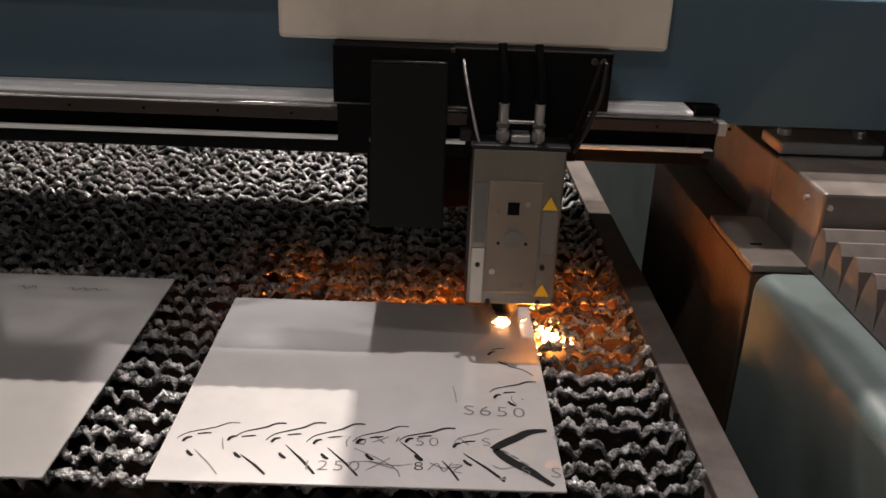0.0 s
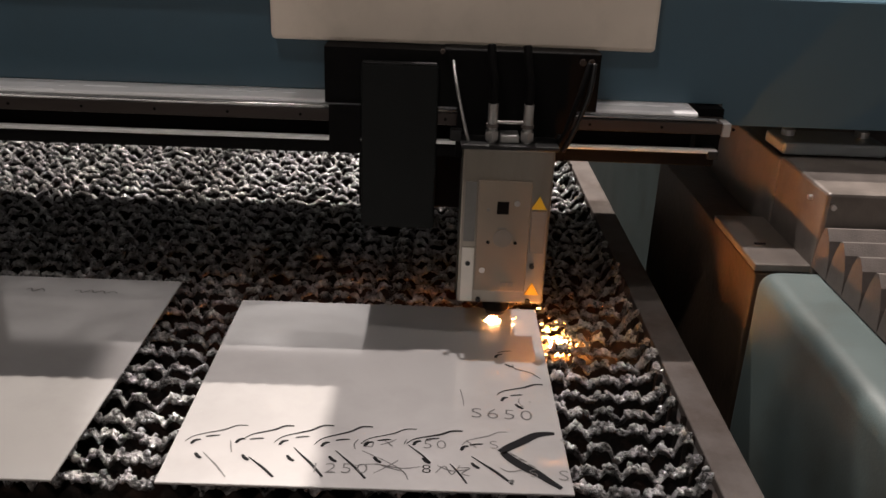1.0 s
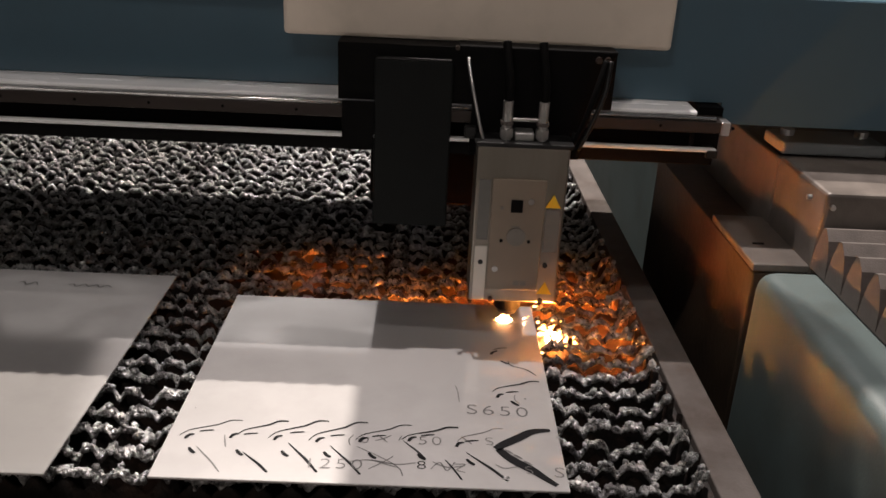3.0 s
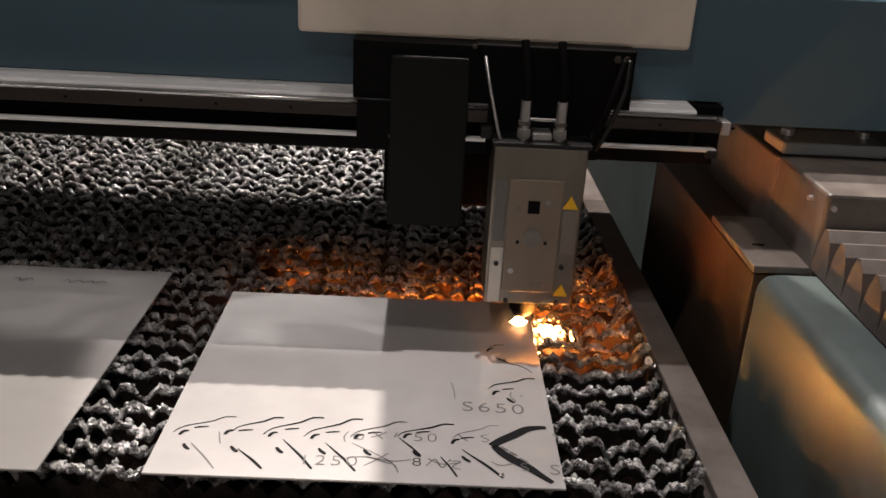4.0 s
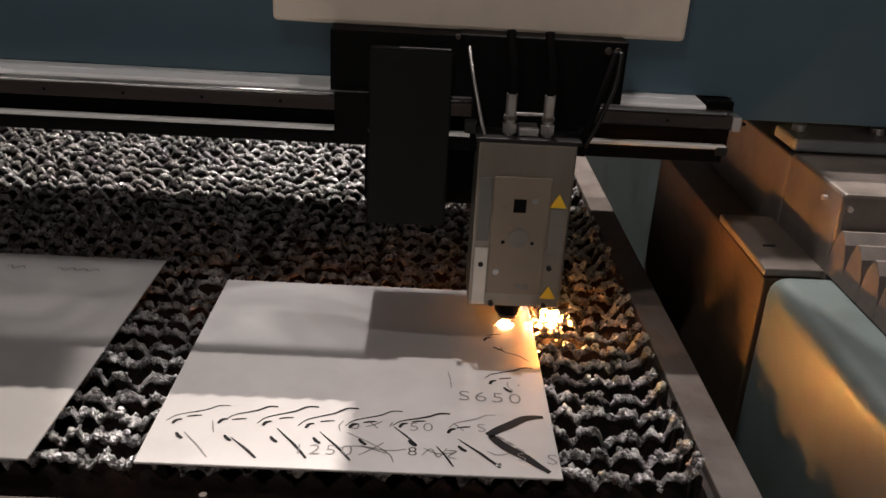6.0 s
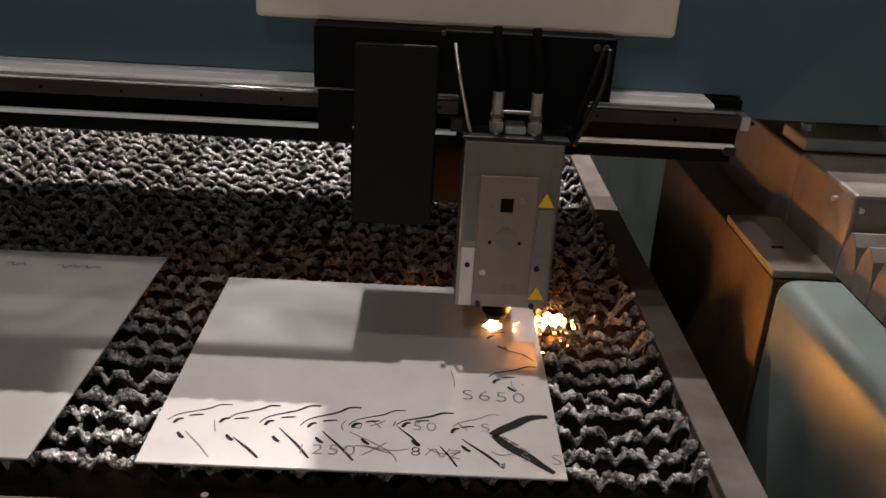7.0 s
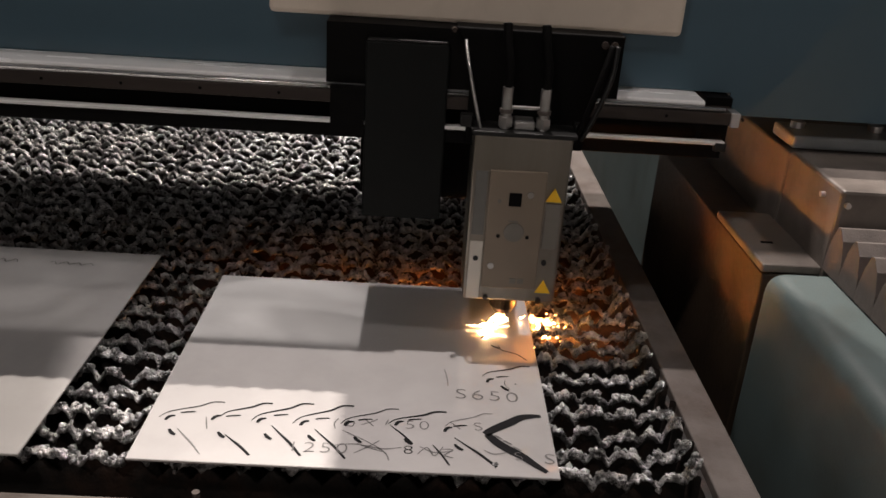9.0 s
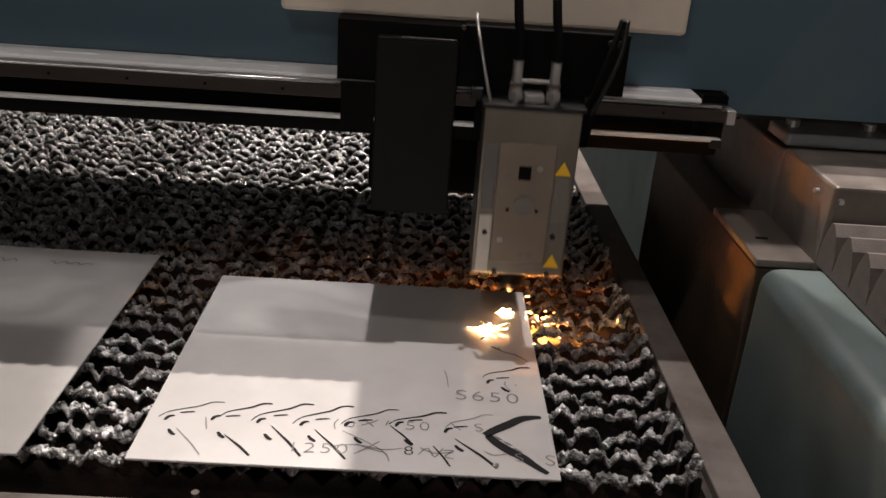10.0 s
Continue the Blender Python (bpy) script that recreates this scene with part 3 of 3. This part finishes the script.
for x in (0.512, 0.524):
    part("bolt", rod((x - 0.008, 0.392, 1.289), (x - 0.008, 0.400, 1.289), 0.0045, 10), WORN, carriage)
part("bolt", rod((0.316, 0.392, 1.297), (0.316, 0.400, 1.297), 0.003, 10), WORN, carriage)

# ---- the cutting head ----
head = thing("laser_cutting_head", "brushed metal laser cutting head with yellow warning stickers", "cutting head")
housing = part("housing", box(0.348, 0.472, 0.350, 0.430, 0.950, 1.178, 0.003), ALU, head, "brushed metal housing")
plate = part("front_plate", box(0.3715, 0.444, 0.3455, 0.350, 0.971, 1.135, 0.0012), LABEL, head, "beige front plate")
part("foot_panel", box(0.353, 0.370, 0.3475, 0.350, 0.953, 1.036, 0.0006), PALE, head)
part("grey_strip", box(0.3535, 0.3690, 0.3482, 0.350, 1.045, 1.132, 0.0004), GREYSTRIP, head)
part("dark_strip", box(0.4465, 0.4665, 0.3482, 0.350, 1.030, 1.093, 0.0004), GREYLABEL, head)
part("display", box(0.398, 0.414, 0.3445, 0.3455, 1.088, 1.106), BLACK, plate, "small black window")
ring = bmesh.new()
bmesh.ops.create_cone(ring, cap_ends=True, segments=28, radius1=0.0135, radius2=0.013, depth=0.0012, matrix=Matrix.Translation((0.408, 0.3452, 1.052)) @ Matrix.Rotation(radians(90), 4, "X"))
part("round_label", ring, GREYLABEL, plate)
part("label_bar", box(0.4000, 0.4120, 0.3447, 0.3455, 1.066, 1.068), GREYLABEL, plate)
for x in (0.413, 0.423):
    part("label_bar", box(x - 0.004, x + 0.004, 0.3447, 0.3455, 0.979, 0.986), GREYLABEL, plate)
for x, z, m in ((0.425, 1.104, "STEEL"), (0.382, 1.003, "STEEL"), (0.388, 1.046, "BLACK"), (0.426, 1.046, "BLACK"), (0.386, 1.094, "GREY")):
    part("screw", rod((x, 0.3442, z), (x, 0.3460, z), 0.0042 if m == "STEEL" else 0.0024, 12), {"STEEL": STEEL, "BLACK": BLACK, "GREY": GREYLABEL}[m], plate)
for x, z in ((0.3615, 1.012), (0.452, 1.010), (0.379, 0.955), (0.450, 0.955)):
    part("screw", rod((x, 0.3462, z), (x, 0.3502, z), 0.0036, 12), DULL, housing)
for x, z, w in ((0.4555, 1.096, 0.0105), (0.4545, 0.966, 0.0105)):
    tri = part("warning_sticker", prism([(x - w, z), (x + w, z), (x, z + 0.0185)], "y", 0.3466, 0.3482), YELLOW, housing, "yellow triangular warning sticker")
part("top_rim", box(0.345, 0.476, 0.347, 0.433, 1.178, 1.184, 0.001), DULL, head, "dark steel rim")
part("ear", box(0.330, 0.346, 0.375, 0.39, 1.180, 1.196, 0.002), DULL, head)
part("ear", box(0.476, 0.488, 0.375, 0.39, 1.172, 1.192, 0.002), DULL, head)
for x in (0.386, 0.4335):
    f = part("hose_fitting", rod((x, 0.368, 1.184), (x, 0.368, 1.236), 0.0068, 16), STEEL, head, "steel hose fitting")
    part("nut", rod((x, 0.368, 1.187), (x, 0.368, 1.199), 0.0095, 6), STEEL, f)
    part("collar", rod((x, 0.368, 1.204), (x, 0.368, 1.209), 0.0085, 16), BARSTEEL, f)
    part("hose", tube([(x, 0.368, 1.236), (x, 0.369, 1.26), (x - 0.004, 0.376, 1.285), (x - 0.006, 0.385, 1.31)], 0.0058), BLACK, f, smooth=True)
part("bridge_rod", rod((0.386, 0.368, 1.211), (0.4335, 0.368, 1.211), 0.0022, 10), STEEL, head)
part("centre_block", box(0.397, 0.423, 0.36, 0.39, 1.184, 1.195, 0.002), STEEL, head)
part("gas_line", tube([(0.355, 0.362, 1.184), (0.349, 0.362, 1.205), (0.339, 0.368, 1.245), (0.333, 0.385, 1.272), (0.331, 0.396, 1.285)], 0.0021), STEEL, head, "thin bright gas line", smooth=True)
part("cable", tube([(0.478, 0.372, 1.18), (0.486, 0.37, 1.2), (0.500, 0.372, 1.25), (0.512, 0.385, 1.29)], 0.0042), BLACK, head, smooth=True)
part("cable", tube([(0.484, 0.372, 1.172), (0.496, 0.37, 1.2), (0.512, 0.372, 1.25), (0.518, 0.385, 1.29)], 0.0034), DULL, head, smooth=True)
part("nozzle_body", rod((0.408, 0.388, 0.950), (0.408, 0.388, 0.926), 0.021, 28, 0.019), BLACK, head, "black ceramic nozzle holder", smooth=False)
part("nozzle_ring", rod((0.408, 0.388, 0.926), (0.408, 0.388, 0.918), 0.0155, 28, 0.0145), WORN, head)
part("nozzle", rod((0.408, 0.388, 0.918), (0.408, 0.388, 0.907), 0.010, 20, 0.003), COPPER, head, "copper nozzle tip")

# ---- sparks ----
def shard(bm, p, d, length, r):
    rod(p, Vector(p) + Vector(d).normalized() * length, r, 5, r * 0.25, bm)


spark = thing("cutting_sparks", "white-hot cutting point with orange sparks on the sheet", "sparks")
rs = random.Random(11)
bm = bmesh.new()
bmesh.ops.create_icosphere(bm, subdivisions=3, radius=0.0042, matrix=Matrix.Diagonal((1.5, 1, 0.8, 1)))
tongues = [(Vector((rs.gauss(0.2, 1), rs.gauss(0, 0.6), rs.gauss(0.1, 0.6))).normalized(), rs.uniform(0.5, 1.9)) for _ in range(9)]
for v in bm.verts:
    d = v.co.normalized()
    v.co *= 0.75 + sum(g * max(0.0, (d.dot(u) - 0.80) / 0.20) ** 1.6 for u, g in tongues)
part("hot_spot", bm, HOT, spark, "white-hot cutting point")
for i in range(3):
    bm = bmesh.new()
    a = rs.uniform(-0.9, 0.9) + (0 if i % 3 else math.pi)
    r0 = rs.uniform(0.006, 0.030)
    shard(bm, (r0 * math.cos(a), r0 * math.sin(a) * 0.6, rs.uniform(0.001, 0.006)), (math.cos(a + rs.gauss(0, 0.5)), math.sin(a + rs.gauss(0, 0.5)), rs.uniform(-0.1, 0.5)), rs.uniform(0.003, 0.013), rs.uniform(0.0004, 0.0010))
    part("spark", bm, HOT if i % 2 else GLOW, spark)
under = thing("under_fire", "orange fire jet beneath the sheet being cut", "fire")
bm = bmesh.new()
bmesh.ops.create_icosphere(bm, subdivisions=2, radius=0.003, matrix=Matrix.Translation((0, 0, 0)))
part("jet", bm, FIRE, under, "glowing jet of molten metal", smooth=True)
for i in range(36):
    bm = bmesh.new()
    x, y = abs(rs.gauss(0, 0.016)), rs.gauss(0.008, 0.011)
    bmesh.ops.create_icosphere(bm, subdivisions=1, radius=rs.uniform(0.0012, 0.0036), matrix=Matrix.Translation((x, y, rs.uniform(-0.010, 0.006))) @ Euler((rs.random() * 3, rs.random() * 3, rs.random() * 3)).to_matrix().to_4x4() @ Matrix.Diagonal((rs.uniform(0.7, 1.9), 1, rs.uniform(0.5, 1.0), 1)))
    for v in bm.verts:
        v.co += Vector((rs.gauss(0, 0.0005), rs.gauss(0, 0.0005), rs.gauss(0, 0.0005)))
    part("molten_lump", bm, HOT if i % 5 == 0 else MOLTEN, under)
# molten drops that have caught on the slats beside the sheet
embers = thing("embers", "glowing orange metal drops caught on the slats", "embers")
for i in range(18):
    x = 0.454 + abs(rs.gauss(0, 0.028))
    y = round((0.372 + rs.gauss(0, 0.03)) / PITCH) * PITCH + 0.006 + rs.gauss(0, 0.004)
    bm = bmesh.new()
    r = rs.uniform(0.0007, 0.0022) * (1.3 if x < 0.48 else 0.8)
    bmesh.ops.create_icosphere(bm, subdivisions=1, radius=r, matrix=Matrix.Translation((x, y, Z - 0.004 + rs.uniform(-0.012, 0.006))) @ Matrix.Diagonal((rs.uniform(0.8, 2.2), 1, 0.7, 1)))
    part("ember", bm, GLOW if i % 3 == 0 else MOLTEN, embers)


# hidden sparks, placed behind the slats to light them orange; they rise and sink
shower = thing("spark_shower", "orange sparks hidden between the slats that light them", "sparks")
for i in range(110):
    k = min(17, max(7, int(10.9 + rs.gauss(0, 2.2))))
    y = 0.021 + k * PITCH + rs.uniform(0.011, 0.017)
    x = min(0.59, max(0.06, 0.36 + rs.gauss(0, 0.18)))
    bm = bmesh.new()
    shard(bm, (x, y, rs.uniform(0.846, 0.863)), (rs.gauss(0, 1), rs.gauss(0, 0.3), rs.uniform(0.0, 0.5)), rs.uniform(0.003, 0.007), rs.uniform(0.0012, 0.0024))
    part("spark", bm, SHOWER, shower)
burst = thing("spark_burst", "white-hot star of sparks over the cut", "sparks")
bm = bmesh.new()
bmesh.ops.create_icosphere(bm, subdivisions=3, radius=0.0050, matrix=Matrix.Diagonal((1.4, 1, 0.85, 1)))
tongues = [(Vector((rs.gauss(0, 1), rs.gauss(0, 0.8), rs.gauss(0.3, 0.6))).normalized(), rs.uniform(0.3, 1.3)) for _ in range(11)]
for v in bm.verts:
    d = v.co.normalized()
    v.co *= 0.8 + sum(g * max(0.0, (d.dot(u) - 0.86) / 0.14) ** 1.7 for u, g in tongues)
part("core", bm, HOT, burst, "white-hot core")
for i in range(16):
    a = rs.choice((0.0, math.pi)) + rs.gauss(0, 0.55)
    bm = bmesh.new()
    shard(bm, (0.006 * math.cos(a), 0.005 * math.sin(a), rs.uniform(-0.001, 0.004)), (math.cos(a), math.sin(a) * 0.6, rs.uniform(-0.02, 0.35)), rs.uniform(0.006, 0.026), rs.uniform(0.0003, 0.0007))
    part("spark", bm, HOT if i % 5 == 0 else GLOW, burst)
flying = thing("flying_sparks", "white-hot spark streaks flying off the cut", "sparks")
for p, d, n in (((0.664, 0.195, 0.912), (0.5, 0.1, 0.7), 0.022), ((0.690, 0.10, 0.975), (0.3, 0, -1), 0.022), ((0.695, 0.26, 0.99), (0.35, 0, 0.9), 0.012)):
    bm = bmesh.new()
    shard(bm, p, d, n, 0.0010)
    part("spark", bm, HOT, flying)


def motions():
    y = [(t, pose(0, b, 0)) for t, b in zip(T, DY)]
    xy = [(t, pose(a, b, 0)) for t, a, b in zip(T, DX, DY)]
    walk(gantry, y)
    walk(carriage, xy)
    walk(head, xy[:-1] + [(9.8, pose(0.013, -0.022, 0)), (10.0, pose(0.013, -0.018, 0.03))])
    for f, rest, share in pleats:
        walk(f, [(t, pose(0, rest + b * share, 0)) for t, b in zip(T, DY)])
    walk(spark, [(t, pose(0.408 + a, 0.385 + b, Z + 0.005)) for t, a, b in zip(T, DX, DY)])
    # the jet flares up over the slats at the sheet's edge and sinks between them again
    flare = [(0, -0.010), (0.3, -0.008), (0.8, -0.011), (1.1, -0.016), (1.4, -0.012), (1.6, -0.008), (2.0, -0.010), (2.6, -0.010), (3.7, -0.004), (4.0, -0.004), (4.2, -0.008), (4.5, -0.010),
             (4.8, -0.006), (5.0, 0.007), (5.5, 0.007), (6.8, -0.004), (7.4, -0.006), (8.0, -0.008), (8.4, -0.018), (8.9, -0.018), (9.2, -0.006), (9.5, -0.009), (9.7, -0.030), (10, -0.06)]
    walk(under, [(t, pose(0.467, 0.354, Z + 0.001 + z)) for t, z in flare])
    # the burst is kept under the sheet and raised when the cutting point brightens
    star = [(0, -0.06), (7.0, -0.06), (7.3, -0.015), (7.5, -0.002), (8.0, 0.003), (9.2, 0.003), (9.5, 0.002), (10, 0.001)]
    walk(burst, [(t, pose(0.391, 0.312, Z + 0.005 + z)) for t, z in star])
    bursts = [(0, -0.020), (0.3, 0), (0.6, -0.006), (0.9, -0.16), (1.6, -0.2), (1.9, -0.006), (2.5, 0), (2.7, 0), (3.8, -0.06), (4.1, 0), (4.7, 0), (4.9, -0.08),
              (5.2, -0.2), (7.9, -0.2), (8.3, 0), (8.6, -0.006), (8.9, -0.08), (9.3, -0.04), (9.5, 0), (9.75, 0), (9.9, -0.05), (10, -0.13)]
    walk(shower, [(t, pose(0, 0, z)) for t, z in bursts])
    walk(flying, [(0, pose(-0.2, 0.15, -0.3)), (4.3, pose(-0.2, 0.15, -0.3)), (4.45, pose(-0.02, 0.02, -0.01)), (4.5, pose(0, 0, 0)), (4.6, pose(0.005, -0.03, -0.12)), (4.7, pose(0.005, -0.05, -0.4)), (10, pose(0.005, -0.05, -0.4))])
    walk(embers, [(t, pose(0, b * 0.6, 0)) for t, b in zip(T, DY)])


motions()
